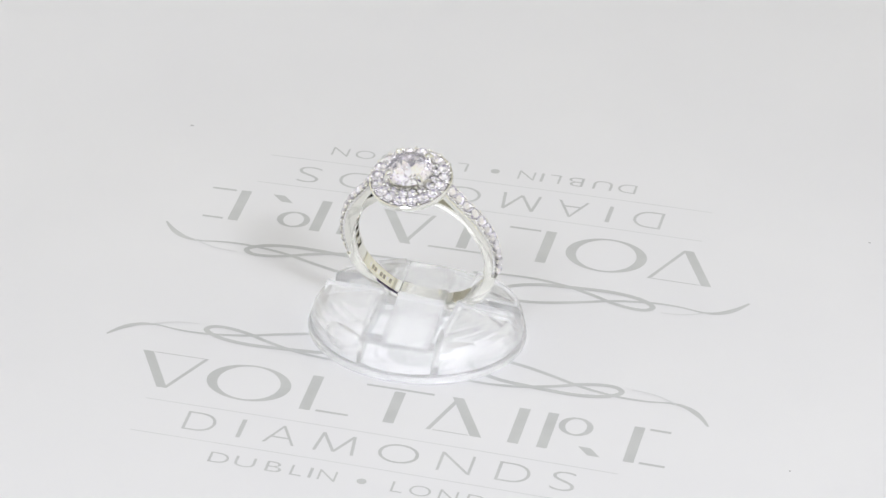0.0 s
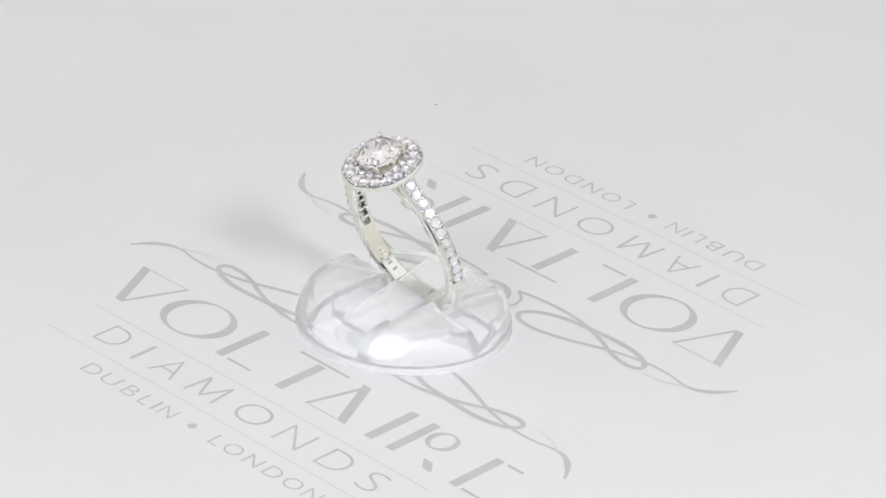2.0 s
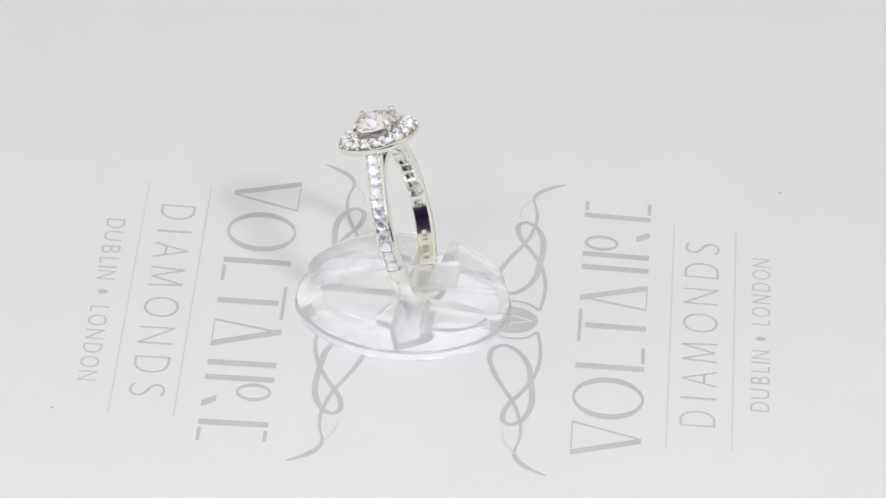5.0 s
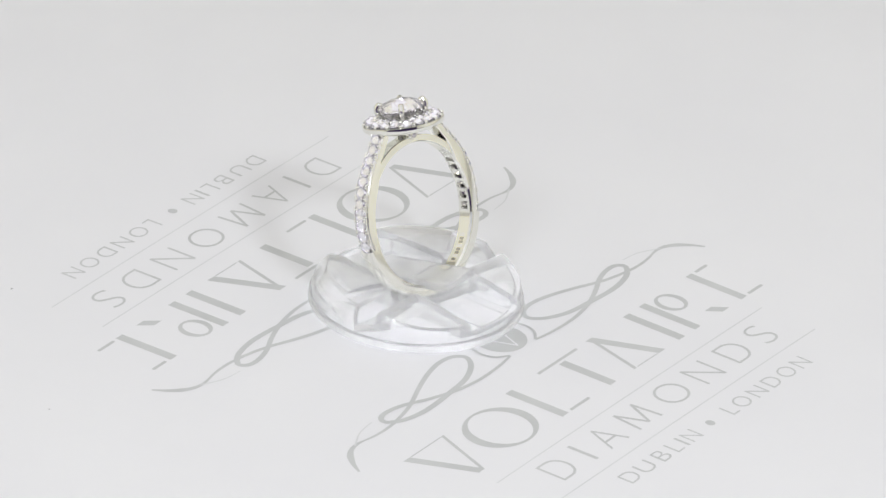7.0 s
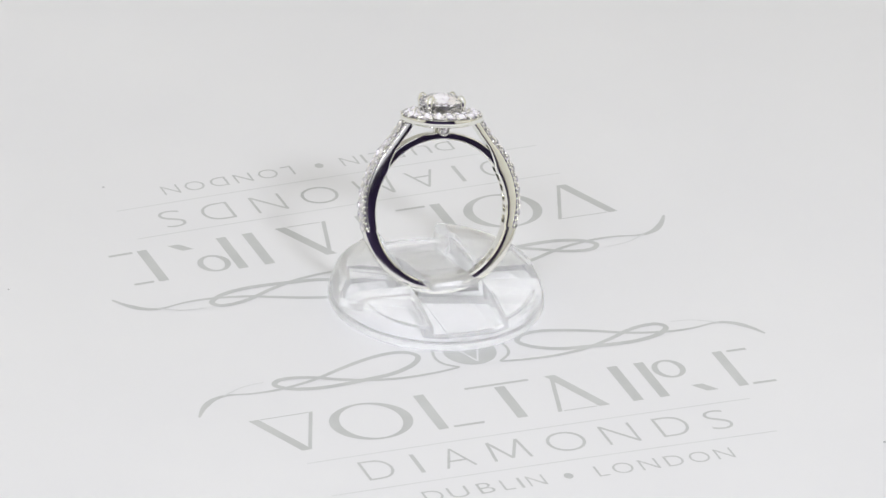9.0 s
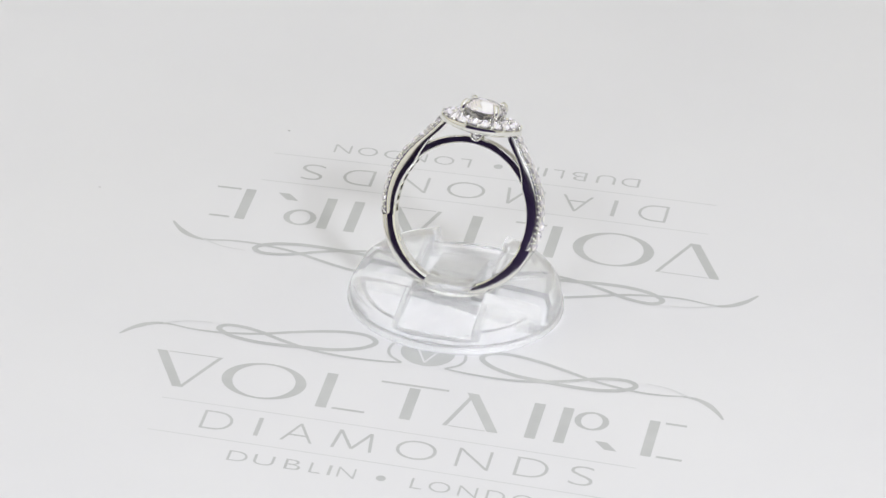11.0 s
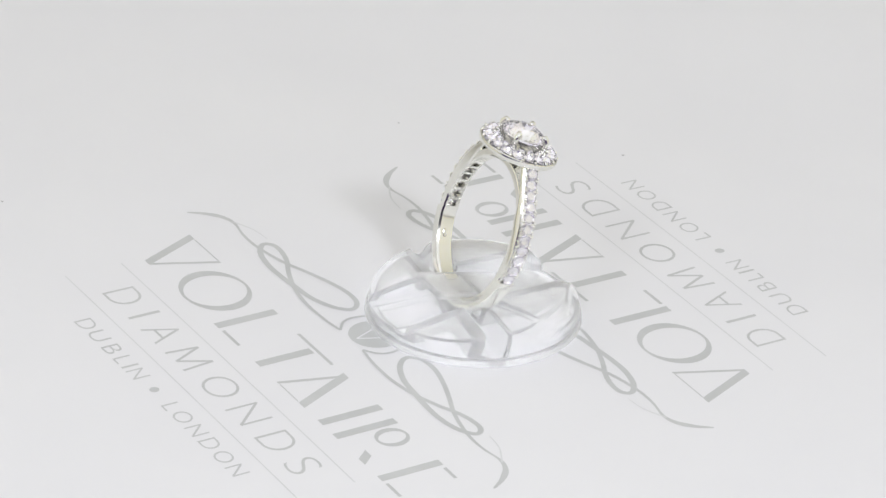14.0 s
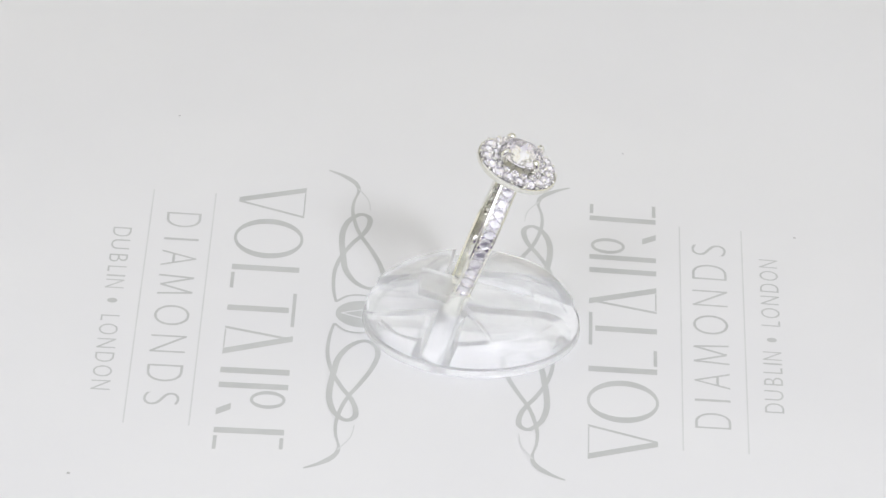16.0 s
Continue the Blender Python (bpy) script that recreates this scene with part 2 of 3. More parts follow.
def build_emblem(m):
    """Grey print on the sheet; the two fine rules carry the rest."""
    rules = bmesh.new()
    for y in (-28.06, -35.37):
        for i in range(27):
            x0, x1 = -27.4 + i * 53.6 / 27, -27.4 + (i + 1) * 53.6 / 27
            polygon(rules, [(x0, y - 0.085), (x1, y - 0.085), (x1, y + 0.085), (x0, y + 0.085)])
    emblem = part("emblem_print", lay(rules, m), PALE_INK, sheet, "printed grey emblem with two fine rules")
    for bm in mark_shapes():
        part("printed_mark", lay(bm, m), INK, emblem)
    for ch, x0, x1 in (("D", -22.1, -18.6), ("I", -15.95, -15.45), ("A", -12.95, -9.3), ("O", -0.15, 4.4), ("N", 6.7, 10.5), ("D", 13.25, 16.95), ("S", 19.2, 22.05), ("M", -7.2, -2.65)):
        part("letter", lay(wide_m() if ch == "M" else glyph(ch, x0, x1, -33.48, -29.45, -0.021), m), INK, emblem)
    for ch, x0, x1 in (("D", -17.7, -15.5), ("U", -14.8, -12.5), ("B", -11.3, -9.5), ("L", -8.5, -7.2), ("I", -6.45, -6.1), ("N", -5.4, -3.4),
                       ("L", 2.8, 4.1), ("O", 4.8, 7.2), ("N", 8.1, 10.2), ("D", 11.2, 13.3), ("O", 14.1, 16.5), ("N", 17.3, 19.35)):
        part("letter", lay(glyph(ch, x0, x1, -39.5, -37.35, -0.012), m), INK, emblem)
    dot = bmesh.new()
    polygon(dot, [(-0.55 + 0.55 * math.cos(i * math.pi / 6), -38.45 + 0.6 * math.sin(i * math.pi / 6)) for i in range(12)])
    part("dot", lay(dot, m), INK, emblem)
    for s in (1, -1):
        flip = [(x if s > 0 else 2 * MID - x, y) for x, y in CURL]
        curl = bmesh.new()
        ribbon(curl, spline(flip), curl_width)
        part("flourish", lay(curl, m), INK, emblem)
        hook = bmesh.new()
        ribbon(hook, spline([(x if s > 0 else 2 * MID - x, y) for x, y in HOOK]), lambda f: 0.34, 0.002)
        part("flourish", lay(hook, m, LIFT + 0.00003), INK, emblem)
        tail = bmesh.new()
        ribbon(tail, spline([(x if s > 0 else 2 * MID - x, y) for x, y in TAIL]), lambda f: 0.22 - 0.12 * f, 0.002)
        part("flourish", lay(tail, m, LIFT + 0.00003), PALE_INK, emblem)
    disc = bmesh.new()
    polygon(disc, [(MID + 3.1 * math.cos(i * math.pi / 20), -9.75 + 3.1 * math.sin(i * math.pi / 20)) for i in range(40)])
    part("medallion", lay(disc, m), INK, emblem)
    tri = bmesh.new()
    for a, b in (((-1.75, -9.2), (MID, -12.2)), ((0.65, -9.2), (MID, -12.2)), ((-1.75, -9.2), (0.65, -9.2))):
        ribbon(tri, [Vector(a), Vector(b)], lambda f: 0.22, 0.001)
    part("medallion_mark", lay(tri, m, LIFT + 0.00004), PAPER, emblem)


build_emblem(Matrix.Identity(4))
build_emblem(LOGO_B)

# the first is the pinhole dot at the axis, the others dust
for sx, sy, sr in ((0.0, 0.3, 0.32), (-38.2, 39.4, 0.30), (25.6, -41.7, 0.24), (44.4, -21.4, 0.16), (45.5, 32.2, 0.2)):
    bm = bmesh.new()
    polygon(bm, [(sx + sr * (0.8 + 0.3 * math.sin(i * 2.3)) * math.cos(i * 0.7), sy + sr * 0.7 * math.sin(i * 0.7)) for i in range(9)])
    part("speck", lay(bm, Matrix.Identity(4)), SPECK_GREY, sheet, "small grey speck")

# ---- clear acrylic ring stand ----
STAND = Matrix.Translation((-1.48 * MM, -3.96 * MM, 0.00002)) @ Matrix.Rotation(radians(-2.0), 4, "Z")
RING_X = Vector((0.9870, -0.1380, 0.0550)).normalized()
RING_Z = Vector((-0.078, -0.319, 0.945))
RING_Z = (RING_Z - RING_X * RING_Z.dot(RING_X)).normalized()
RING_Y = RING_Z.cross(RING_X)
RING_C = Vector((-1.49, -4.50, 11.30)) * MM
RING = Matrix.Translation(RING_C) @ Matrix((RING_X, RING_Y, RING_Z)).transposed().to_4x4()


TONGUE_X, TONGUE_HALF = 0.2, 2.7


def wedge(bm, x0, x1, line, top):
    """A block over the y-z line given, up to the height top."""
    lo = [[bm.verts.new((x * MM, y * MM, z * MM)) for y, z in line] for x in (x0, x1)]
    hi = [[bm.verts.new((x * MM, y * MM, top * MM)) for y, z in line] for x in (x0, x1)]
    n = len(line)
    for i in range(n - 1):
        bm.faces.new((lo[0][i], lo[0][i + 1], lo[1][i + 1], lo[1][i]))
        bm.faces.new((hi[0][i], hi[0][i + 1], hi[1][i + 1], hi[1][i]))
        for k in (0, 1):
            bm.faces.new((lo[k][i], lo[k][i + 1], hi[k][i + 1], hi[k][i]))
    for i in (0, n - 1):
        bm.faces.new((lo[0][i], lo[1][i], hi[1][i], hi[0][i]))
    return bm


def stand_solid(o):
    """The dome's solid, drawn in by o millimetres, less its slot, channels and facets."""
    prof = [(0, -0.2 if o else 0.02), (11.93 - o, -0.2 if o else 0.02), (11.93 - o, 1.2), (11.8 - o, 2.3 - 0.3 * o), (11.5 - o, 3.1 - 0.5 * o), (10.9 - o, 3.85 - 0.7 * o), (10.0 - o, 4.35 - 0.9 * o), (8.9 - o, 4.62 - o), (0, 4.75 - o)]
    dome = bmesh.new()
    lathe(dome, [(r * MM, z * MM) for r, z in prof], 64)
    inv = STAND.inverted() @ RING
    # slot for the band
    slot = bmesh.new()
    box(slot, -0.013, 0.013, -(1.25 + 0.8 * o) * MM, (1.25 + 0.8 * o) * MM, (-10.1 - o) * MM, 0.006)
    bmesh.ops.transform(slot, matrix=inv, verts=slot.verts[:])
    cutters = [slot]
    # two channels that free the sprung tongue
    for sd in (-1, 1):
        g = bmesh.new()
        m = TONGUE_X + sd * (TONGUE_HALF + 0.75)
        box(g, (m - 0.75 - 0.6 * o) * MM, (m + 0.75 + 0.6 * o) * MM, (-6.6 - 0.4 * o) * MM, 0.0135, (1.9 - 0.8 * o) * MM, 0.008)
        cutters.append(g)
    # sloping window at the front, the tongue's root
    cutters.append(wedge(bmesh.new(), TONGUE_X - 4.0 - 0.5 * o, TONGUE_X + 3.9 + 0.5 * o, [(-13.0, 0.75 - o), (-10.1, 1.35 - o), (-6.0, 2.83 - o)], 9.0))
    cutters.append(wedge(bmesh.new(), TONGUE_X - TONGUE_HALF - 0.2, TONGUE_X + TONGUE_HALF + 0.2, [(-6.2, 2.78 - o), (2.6, 4.4 - o)], 9.0))
    # open bay behind the band
    cutters.append(wedge(bmesh.new(), TONGUE_X - 3.1 - 0.6 * o, TONGUE_X + 3.1 + 0.6 * o, [(1.6, 2.0 - 0.9 * o), (8.4, 2.1 - 0.9 * o), (13.5, 2.15 - 0.9 * o)], 9.0))
    # the rear half lies lower and falls away in two wings
    for sd in (-1, 1):
        f = wedge(bmesh.new(), -14.0, 14.0, [(0.0, 4.1 - o), (5.5, 3.75 - o), (13.0, 2.1 - o)], 9.0)
        bmesh.ops.transform(f, matrix=Matrix.Translation((0, 0.0024, 0)) @ Matrix.Rotation(radians(26 * sd), 4, "Z"), verts=f.verts[:])
        cutters.append(f)
    # flat facets on the two flanks
    for turned, depth, slope in ((-96, 11.2, 24), (84, 11.2, 26), (-148, 10.9, 34), (146, 11.0, 31)):
        f = bmesh.new()
        box(f, -0.006, 0.006, 0.0, 0.006, -0.004, 0.010)
        bmesh.ops.transform(f, matrix=Matrix.Rotation(radians(turned), 4, "Z") @ Matrix.Translation((0, (depth - 0.9 * o) * MM, 0.0032)) @ Matrix.Rotation(radians(slope), 4, "X"), verts=f.verts[:])
        cutters.append(f)
    return cut(dome, cutters)


def tongue_mesh():
    """The sprung strip that crosses the band's foot and holds it down."""
    bm = bmesh.new()
    spine = [(-7.6, 2.15, 1.2), (-6.0, 2.83, 1.1), (-2.0, 3.78, 1.0), (2.2, 4.66, 0.95), (6.1, 5.5, 0.85)]
    loops = []
    for y, z, d in spine:
        loops.append([bm.verts.new(((TONGUE_X + sx * TONGUE_HALF) * MM, (y + e) * MM, (z + dz) * MM)) for sx, dz, e in ((-1, 0, 0), (1, 0, 0), (1, -d, 0.15), (-1, -d, 0.15))])
    for p, q in zip(loops, loops[1:]):
        for i in range(4):
            j = (i + 1) % 4
            bm.faces.new((p[i], p[j], q[j], q[i]))
    bm.faces.new(loops[0])
    bm.faces.new(loops[-1])
    bmesh.ops.recalc_face_normals(bm, faces=bm.faces[:])
    sharp = [e for e in bm.edges if e.calc_face_angle(0.0) > radians(40)]
    bmesh.ops.bevel(bm, geom=sharp, offset=0.00012, segments=2, affect="EDGES")
    return bm


def build_stand():
    stand = tagged(new("ring_stand"), "clear faceted acrylic ring stand on the printed sheet", "ring stand")
    outer, inner = stand_solid(0.0), stand_solid(1.0)
    a, b = bmesh.new(), bmesh.new()
    a.from_mesh(outer)
    b.from_mesh(inner)
    bpy.data.meshes.remove(outer)
    bpy.data.meshes.remove(inner)
    dome = part("dome", soften(cut(a, [b]), 8), ACRYLIC, stand, "hollow moulded dome with a slot")
    rim = bmesh.new()
    lathe(rim, [(r * MM, z * MM) for r, z in ((11.97, 0.7), (11.97, 0.02), (12.05, 0), (12.16, 0.08), (12.22, 0.25), (12.22, 0.5), (12.14, 0.64), (12.14, 0.95), (12.06, 1.12), (11.97, 1.18), (11.97, 0.7))], 216)
    for i, v in enumerate(rim.verts):
        if v.co.z < 0.00055 and math.hypot(v.co.x, v.co.y) > 0.0121 and i % 2:
            v.co.x, v.co.y = v.co.x * 0.995, v.co.y * 0.995
    bmesh.ops.remove_doubles(rim, verts=rim.verts[:], dist=1e-7)
    rim = part("base_rim", rim, ACRYLIC, stand, smooth=True)
    tongue = part("tongue", soften(mesh_of("tongue", tongue_mesh()), 30), ACRYLIC, stand, "clear sprung tongue over the band")
    for ob in (dome, rim):
        for v in ob.data.vertices:
            v.co.x, v.co.y = v.co.x * 1.022, v.co.y * 1.022
    dome.visible_shadow = rim.visible_shadow = tongue.visible_shadow = False
    stand.matrix_world = STAND
    return stand


stand = build_stand()

# ---- diamond ring ----


def gem_mesh(name, fine):
    """A brilliant cut of girdle radius 1, table up."""
    bm = bmesh.new()
    pts = []

    def circle(n, r, z, turn=0.0):
        for i in range(n):
            a = 2 * math.pi * (i + turn) / n
            pts.append((r * math.cos(a), r * math.sin(a), z))

    if fine:
        circle(8, 0.50, 0.36)
        circle(8, 0.78, 0.24, 0.5)
        circle(16, 0.90, 0.14)
        circle(16, 1.0, 0.03)
        circle(16, 1.0, -0.03)
        circle(16, 0.80, -0.20, 0.5)
        circle(8, 0.62, -0.33)
        circle(8, 0.40, -0.47, 0.5)
        circle(8, 0.18, -0.58)
        circle(1, 0.0, -0.66)
    else:
        circle(5, 0.28, 0.44)
        circle(7, 0.62, 0.33, 0.5)
        circle(9, 0.86, 0.17)
        circle(12, 1.0, 0.03, 0.25)
        circle(12, 1.0, -0.04, 0.25)
        circle(9, 0.70, -0.30)
        circle(7, 0.40, -0.47, 0.5)
        circle(3, 0.12, -0.60)
    vs = [bm.verts.new(p) for p in pts]
    bmesh.ops.convex_hull(bm, input=vs)
    bmesh.ops.recalc_face_normals(bm, faces=bm.faces[:])
    for f in bm.faces:
        f.material_index = 1 if f.normal.z < -0.15 else 0
    me = mesh_of(name, bm)
    me.materials.append(DIAMOND if fine else MELEE)
    me.materials.append(PAVILION)
    return me


def sweep(bm, path, crown=0.0):
    """Loft rectangles with softened edges along path: rows of (centre, out, half thickness, half width); crown rounds the outer edges."""
    loops = []
    for c, out, t, w in path:
        e = min(0.00018, min(t, w) * 0.3)
        o = max(e, min(crown, t))
        sec = [(-t, -w + e), (-t, w - e), (-t + e, w), (t - o, w), (t - 0.3 * o, w - 0.3 * o), (t, w - o), (t, -w + o), (t - 0.3 * o, -w + 0.3 * o), (t - o, -w), (-t + e, -w)]
        loops.append([bm.verts.new((c[0] + out[0] * a, b, c[1] + out[1] * a)) for a, b in sec])
    for a, b in zip(loops, loops[1:]):
        for i in range(len(a)):
            j = (i + 1) % len(a)
            bm.faces.new((a[i], a[j], b[j], b[i]))
    bm.faces.new(loops[0])
    bm.faces.new(list(reversed(loops[-1])))


R_IN = 8.28
NARROW = 0.945
HALO_Z = 11.0


def arm_outer(n=40):
    """Outer line of one shoulder in millimetres, from the pavé's lower end up to the halo."""
    pts = [(r * math.cos(radians(a)), r * math.sin(radians(a))) for a, r in ((-13, 9.72), (0, 9.85), (14, 10.0), (28, 10.12), (40, 10.25))]
    pts += [(6.55, 8.15), (5.55, 9.45), (4.75, 10.55)]
    return [Vector(p) for p in spline(pts, 6)]


def along(pts, step, start):
    """Points at even steps along a line, with their direction."""
    out, d, want = [], 0.0, start
    for a, b in zip(pts, pts[1:]):
        ln = (b - a).length
        while want <= d + ln:
            out.append((a + (b - a) * ((want - d) / ln), (b - a).normalized()))
            want += step
        d += ln
    return out


def build_ring():
    ring = tagged(new("diamond_ring"), "white gold halo diamond ring leaning in the clear stand", "ring")
    ring.matrix_world = RING
    small, fine = gem_mesh("small_brilliant", False), gem_mesh("brilliant", True)
    bead = bmesh.new()
    bmesh.ops.create_icosphere(bead, subdivisions=2, radius=1.0)
    bead = mesh_of("bead", bead, True)
    bead.materials.append(GOLD)

    rng = random.Random(7)

    def gem(name, me, p, normal, r, label="", wobble=0.0):
        z = (Vector(normal).normalized() + wobble * Vector((rng.uniform(-1, 1), rng.uniform(-1, 1), rng.uniform(-1, 1)))).normalized()
        spin = Matrix.Rotation(rng.uniform(0, 6.28), 4, "Z")
        ob = part(name, me, DIAMOND, ring, label)
        ob.matrix_local = Matrix.Translation(Vector(p) * MM) @ z.to_track_quat("Z", "Y").to_matrix().to_4x4() @ spin @ Matrix.Diagonal((r * MM, r * MM, r * MM, 1))
        ob.visible_shadow = False
        return ob

    def ball(name, p, r, squash=1.0):
        ob = part(name, bead, GOLD, ring)
        ob.matrix_local = Matrix.Translation(Vector(p) * MM) @ Matrix.Diagonal((r * MM, r * MM, r * squash * MM, 1))

    # band: down one shoulder, round the bottom and up the other
    right = arm_outer()
    path = []
    for p, q in zip(right, right[1:] + right[-1:]):
        d = (q - p) if (q - p).length > 0 else (right[-1] - right[-2])
        d.normalize()
        out = Vector((d.y, -d.x))
        r = p.length
        f = min(max((p.y - 5.6) / 2.4, 0.0), 1.0)
        t = ((r - R_IN) / 2) * (1 - f) + 0.46 * f - 0.05
        path.append((p - out * (t + 0.36), out, t - 0.16 + 0.1 * f, 1.0))
    lower = []
    for i in [0.08] + list(range(1, 48)) + [47.92]:
        a = radians(-13 - i * 154 / 48)
        ro = 9.72 - 0.12 * math.sin(math.pi * i / 48)
        o = Vector((math.cos(a), math.sin(a)))
        lower.append((o * (R_IN + ro) / 2, o, (ro - R_IN) / 2, 1.0))
    left = [((-c[0], c[1]), (-o[0], o[1]), t, w) for c, o, t, w in path]
    band = bmesh.new()
    sweep(band, [(Vector((c[0] * NARROW, c[1])) * MM, o, t * MM, w * MM) for c, o, t, w in list(reversed(path)) + lower + left], 0.18 * MM)
    cutters = []
    for s in (-1, 1):
        for k in range(8):
            a = radians(-8 + k * 8.6)
            c = bmesh.new()
            box(c, -0.0009, 0.00020, -0.00052, 0.00052, -0.00043, 0.00043)
            bmesh.ops.transform(c, matrix=Matrix.Translation((s * math.cos(a) * 8.8 * NARROW * MM, 0, math.sin(a) * 8.8 * MM)) @ Matrix.Rotation(-a if s > 0 else a - math.pi, 4, "Y"), verts=c.verts[:])
            cutters.append(c)
    part("band", soften(cut(band, cutters), 30), GOLD, ring, "polished white gold band with square windows inside")

    for s in (-1, 1):
        for k in range(8):
            a = radians(-8 + k * 8.6)
            o = Vector((s * math.cos(a), 0, math.sin(a)))
            gem("stone_culet", small, (o.x * 8.92 * NARROW, 0, o.z * 8.92), o, 0.55, wobble=0.12)

    arch = bmesh.new()
    rows = []
    for i in range(33):
        a = radians(36 + 108 * i / 32)
        o = Vector((math.cos(a), math.sin(a)))
        ro = 9.05 + 0.25 * abs(math.cos(a))
        rows.append((Vector((o.x * NARROW, o.y)) * (R_IN + ro) / 2 * MM, o, (ro - R_IN) / 2 * MM, 0.80 * MM))
    sweep(arch, rows)
    part("gallery_arch", arch, GOLD, ring)

    # pavé on the shoulders
    for s in (1, -1):
        # satin strip under the stones, added as a reflector to brighten them
        seat = bmesh.new()
        rows = []
        for p, q in zip(right[:-1], right[1:]):
            d = (q - p).normalized()
            out = Vector((d.y, -d.x))
            c = p - out * 0.42
            rows.append((Vector((s * c.x * NARROW, c.y)) * MM, (s * out.x, out.y), 0.17 * MM, 0.80 * MM))
        sweep(seat, rows)
        part("seat_reflector", seat, SEAT, ring)
        for p, d in along(right, 1.30, 0.55):
            out = Vector((d.y, -d.x))
            q = p + out * 0.02
            gem("pave_diamond", small, (s * q.x * NARROW, 0, q.y), (s * out.x, 0, out.y), 0.68, wobble=0.2)
            for y in (-0.70, 0.70):
                for e, deep, size in ((-0.30, 0.30, 0.17), (0.30, 0.30, 0.17)):
                    u = p - out * deep + d * e
                    ball("scallop", (s * u.x * NARROW, y, u.y), size)
        for p, d in along(right, 1.30, 1.2):
            out = Vector((d.y, -d.x))
            for y in (-0.72, 0.72):
                for e in (-0.16, 0.16):
                    q = p - out * 0.02 + d * e
                    ball("claw_bead", (s * q.x * NARROW, y, q.y), 0.14)

    # halo
    cup = bmesh.new()
    lathe(cup, [(r * MM, (HALO_Z + z) * MM) for r, z in ((0, -1.25), (1.6, -1.25), (2.7, -1.2), (3.7, -1.0), (4.35, -0.78), (4.66, -0.62), (4.76, -0.40), (4.72, -0.06),
                                                       (4.60, 0.02), (4.44, -0.02), (4.3, -0.14), (2.9, -0.12), (2.5, -0.25), (2.2, -0.55), (0, -0.95))], 64)
    part("halo_cup", soften(mesh_of("halo_cup", cup)), GOLD, ring, "white gold halo cup under the stones")
    # satin ring added beneath the halo, a reflector that lightens its stones
    seat = bmesh.new()
    lathe(seat, [(r * MM, (HALO_Z + z) * MM) for r, z in ((4.36, -0.2), (4.40, -0.06), (4.3, -0.06), (3.0, -0.02), (2.7, -0.12), (2.3, -0.4), (1.2, -0.75), (1.1, -0.85), (2.6, -0.4), (4.36, -0.2))], 48)
    bmesh.ops.remove_doubles(seat, verts=seat.verts[:], dist=1e-7)
    part("seat_reflector", seat, SEAT, ring)
    n = 18
    for i in range(n):
        a = 2 * math.pi * (i + 0.5) / n
        c, sn = math.cos(a), math.sin(a)
        gem("halo_diamond", small, (3.86 * c, 3.86 * sn, HALO_Z + 0.30), (0.22 * c, 0.22 * sn, 1), 0.68, wobble=0.2)
        b = 2 * math.pi * i / n
        for r, z in ((4.52, 0.14), (3.15, 0.42)):
            ball("claw_bead", (r * math.cos(b), r * math.sin(b), HALO_Z + z), 0.21)
    # extra tiny stones, added to imitate the glitter round the centre stone
    for i in range(16):
        a = 2 * math.pi * i / 16
        c, sn = math.cos(a), math.sin(a)
        gem("glitter_filler_stone", small, (2.86 * c, 2.86 * sn, HALO_Z + 0.42), (0.45 * c, 0.45 * sn, 1), 0.46, wobble=0.2)
    # centre stone and its four claws
    gem("centre_diamond", fine, (0, 0, HALO_Z + 1.45), (0, 0, 1), 2.62, "large round brilliant centre diamond")
    for k in range(4):
        a = radians(45 + 90 * k)
        claw = bmesh.new()
        rows = []
        for r, z in spline([(1.5, -0.9), (2.2, 0.1), (2.68, 1.0), (2.80, 1.6), (2.60, 2.0), (2.36, 2.12)], 4):
            rows.append((Vector((r, HALO_Z + z)) * MM, None))
        loops = []
        for i, (c, _) in enumerate(rows):
            d = (rows[min(i + 1, len(rows) - 1)][0] - rows[max(i - 1, 0)][0]).normalized()
            o = Vector((d.y, -d.x))
            rad = (0.34 if i > 8 else 0.30) * MM
            loops.append([claw.verts.new((c.x + o.x * rad * math.cos(j * math.pi / 4), rad * math.sin(j * math.pi / 4), c.y + o.y * rad * math.cos(j * math.pi / 4))) for j in range(8)])
        for u, w in zip(loops, loops[1:]):
            for j in range(8):
                claw.faces.new((u[j], u[(j + 1) % 8], w[(j + 1) % 8], w[j]))
        claw.faces.new(loops[0])
        claw.faces.new(list(reversed(loops[-1])))
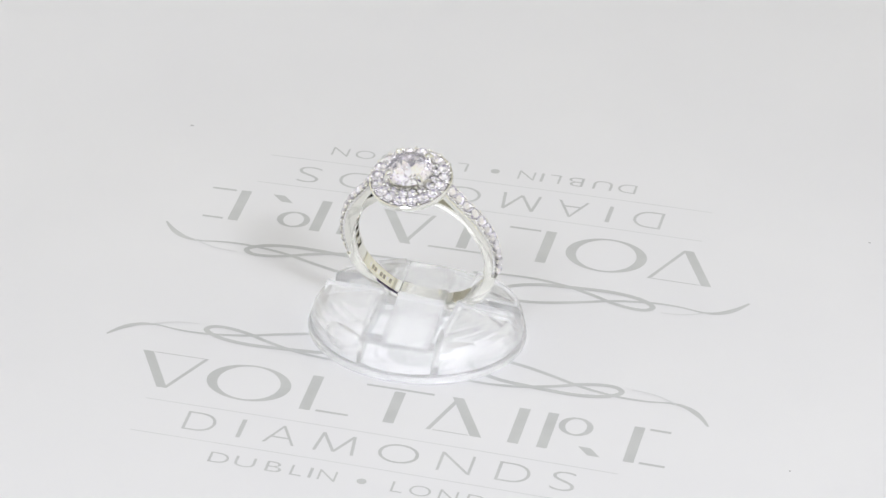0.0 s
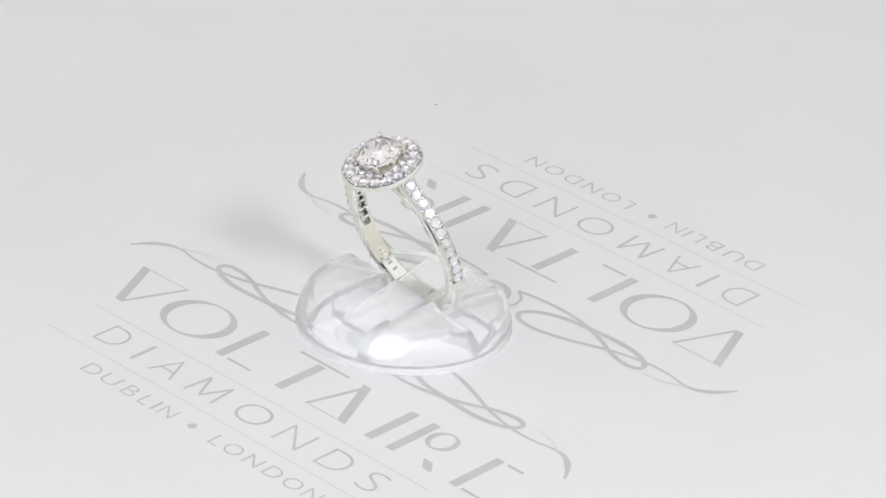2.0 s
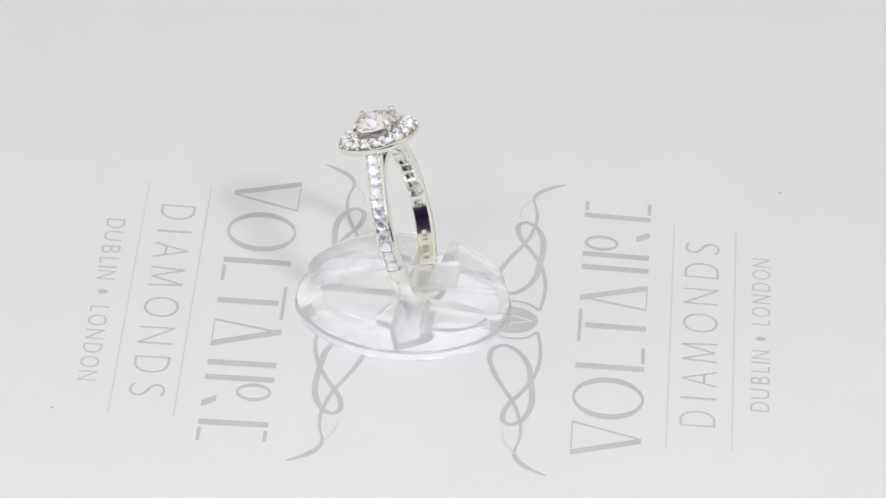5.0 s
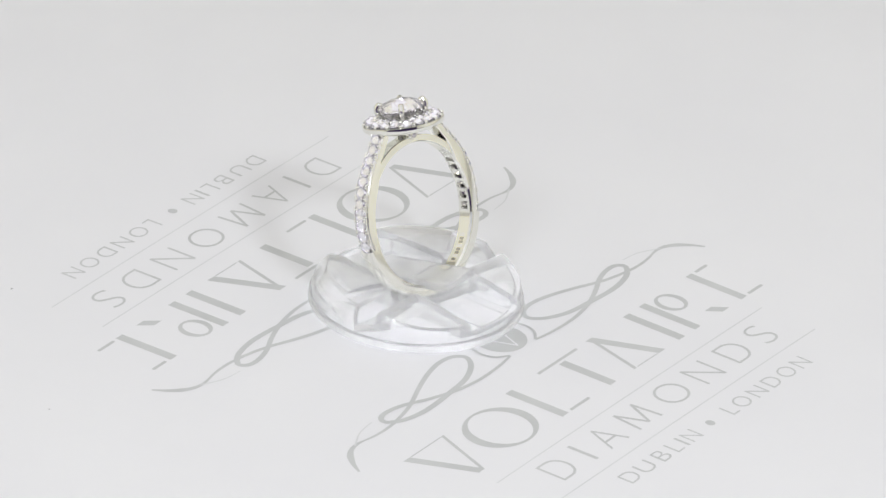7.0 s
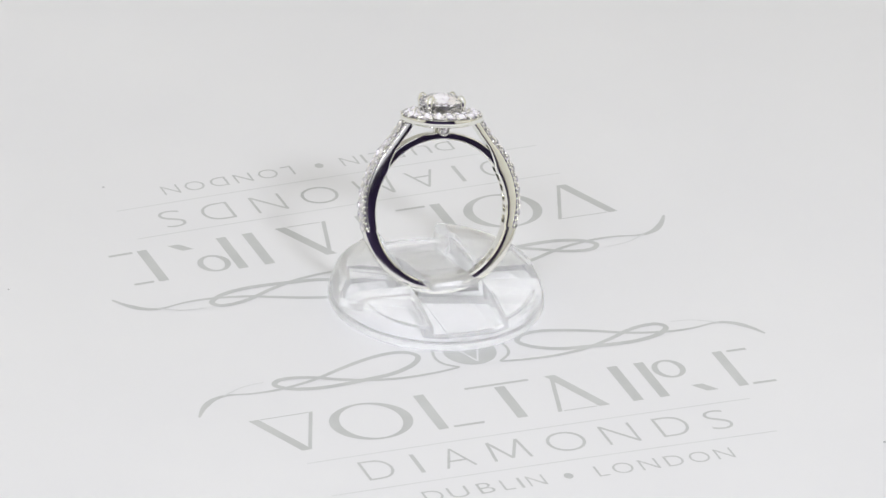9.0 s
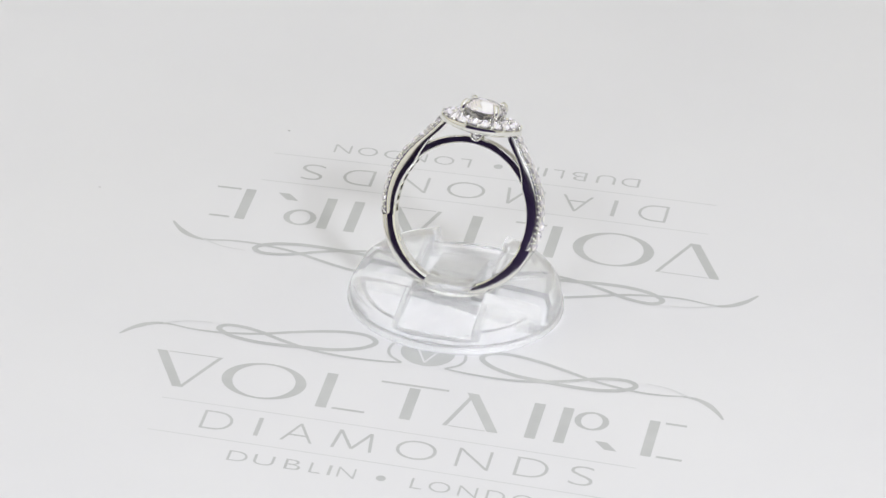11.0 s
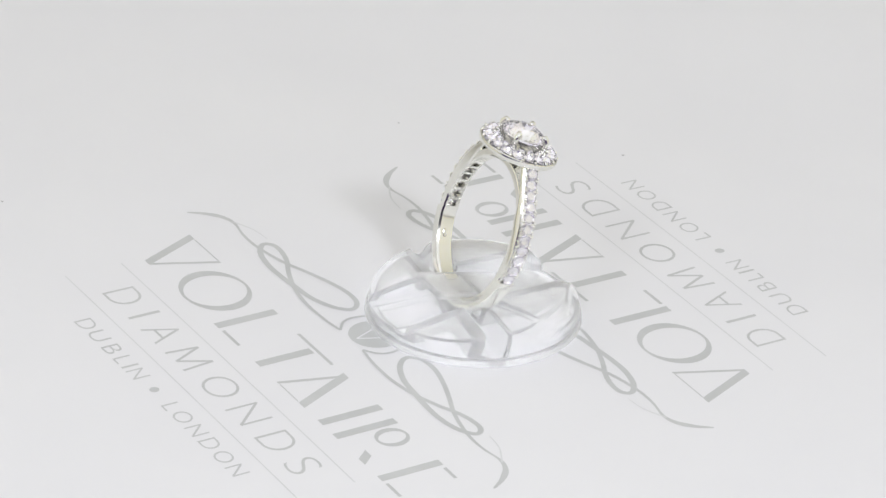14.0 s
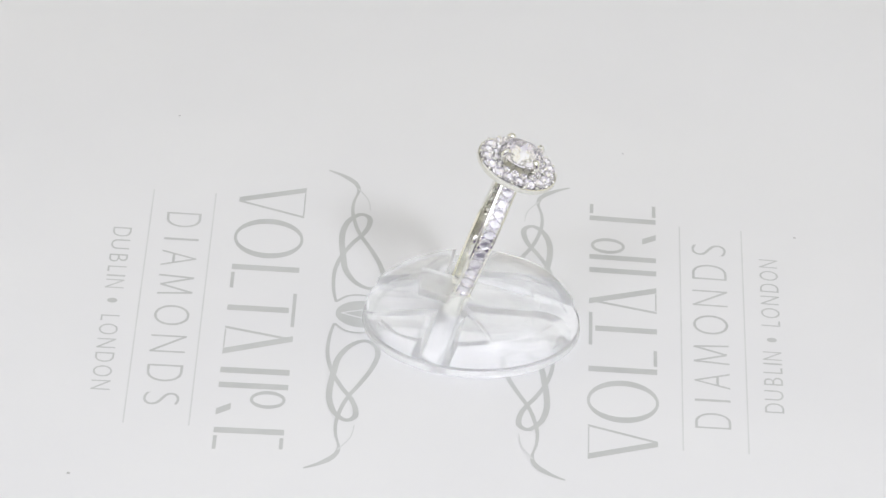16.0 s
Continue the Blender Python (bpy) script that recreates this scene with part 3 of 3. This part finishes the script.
        bmesh.ops.rotate(claw, verts=claw.verts[:], cent=(0, 0, 0), matrix=Matrix.Rotation(a, 3, "Z"))
        part("claw", claw, GOLD, ring, smooth=True)
        ball("claw_tip", (2.40 * math.cos(a), 2.40 * math.sin(a), HALO_Z + 2.10), 0.36, 0.7)
    # hidden side stones under the halo
    for s in (-1, 1):
        bez = bmesh.new()
        lathe(bez, [(r * MM, z * MM) for r, z in ((0, -0.9), (0.6, -0.9), (0.66, 0.1), (0.60, 0.18), (0.47, 0.16), (0.44, -0.1), (0, -0.2))], 24)
        bmesh.ops.transform(bez, matrix=Matrix.Translation((0, s * 1.2 * MM, (HALO_Z - 1.62) * MM)) @ Matrix.Rotation(radians(-90 * s), 4, "X"), verts=bez.verts[:])
        part("side_bezel", bez, GOLD, ring, smooth=True)
        gem("side_diamond", small, (0, s * 1.27, HALO_Z - 1.62), (0, s, 0), 0.46)
    # stamped marks inside the band, unreadable; their relief's light and shade painted in
    for k in range(8):
        a = radians(212 + k * 3.2)
        bm = bmesh.new()
        box(bm, -0.00004, 0.00004, -0.0003, 0.0003, -0.00017, 0.00017)
        bmesh.ops.transform(bm, matrix=Matrix.Translation((math.cos(a) * R_IN * NARROW * MM, 0, math.sin(a) * R_IN * MM)) @ Matrix.Rotation(-a, 4, "Y"), verts=bm.verts[:])
        part("stamp_bar", bm, GOLD_SHADED if k % 3 else SEAT, ring)
    a = radians(-33)
    oval = part("stamp_oval", bead, GOLD, ring)
    oval.matrix_local = Matrix.Translation((math.cos(a) * R_IN * NARROW * MM, 0.0001, math.sin(a) * R_IN * MM)) @ Matrix.Rotation(-a, 4, "Y") @ Matrix.Diagonal((0.00014, 0.00034, 0.00062, 1))
    return ring


ring = build_ring()


# ---- what turns ----


def turn(t):
    return Matrix.Rotation(radians(-139.728 - 16.2419 * (t - 8.0)), 4, "Z")


def motions():
    times = [i * 0.5 for i in range(33)]
    for thing, rest in ((platter, Matrix.Identity(4)), (sheet, Matrix.Identity(4)), (stand, STAND), (ring, RING)):
        walk(thing, [(t, turn(t) @ rest) for t in times])


motions()
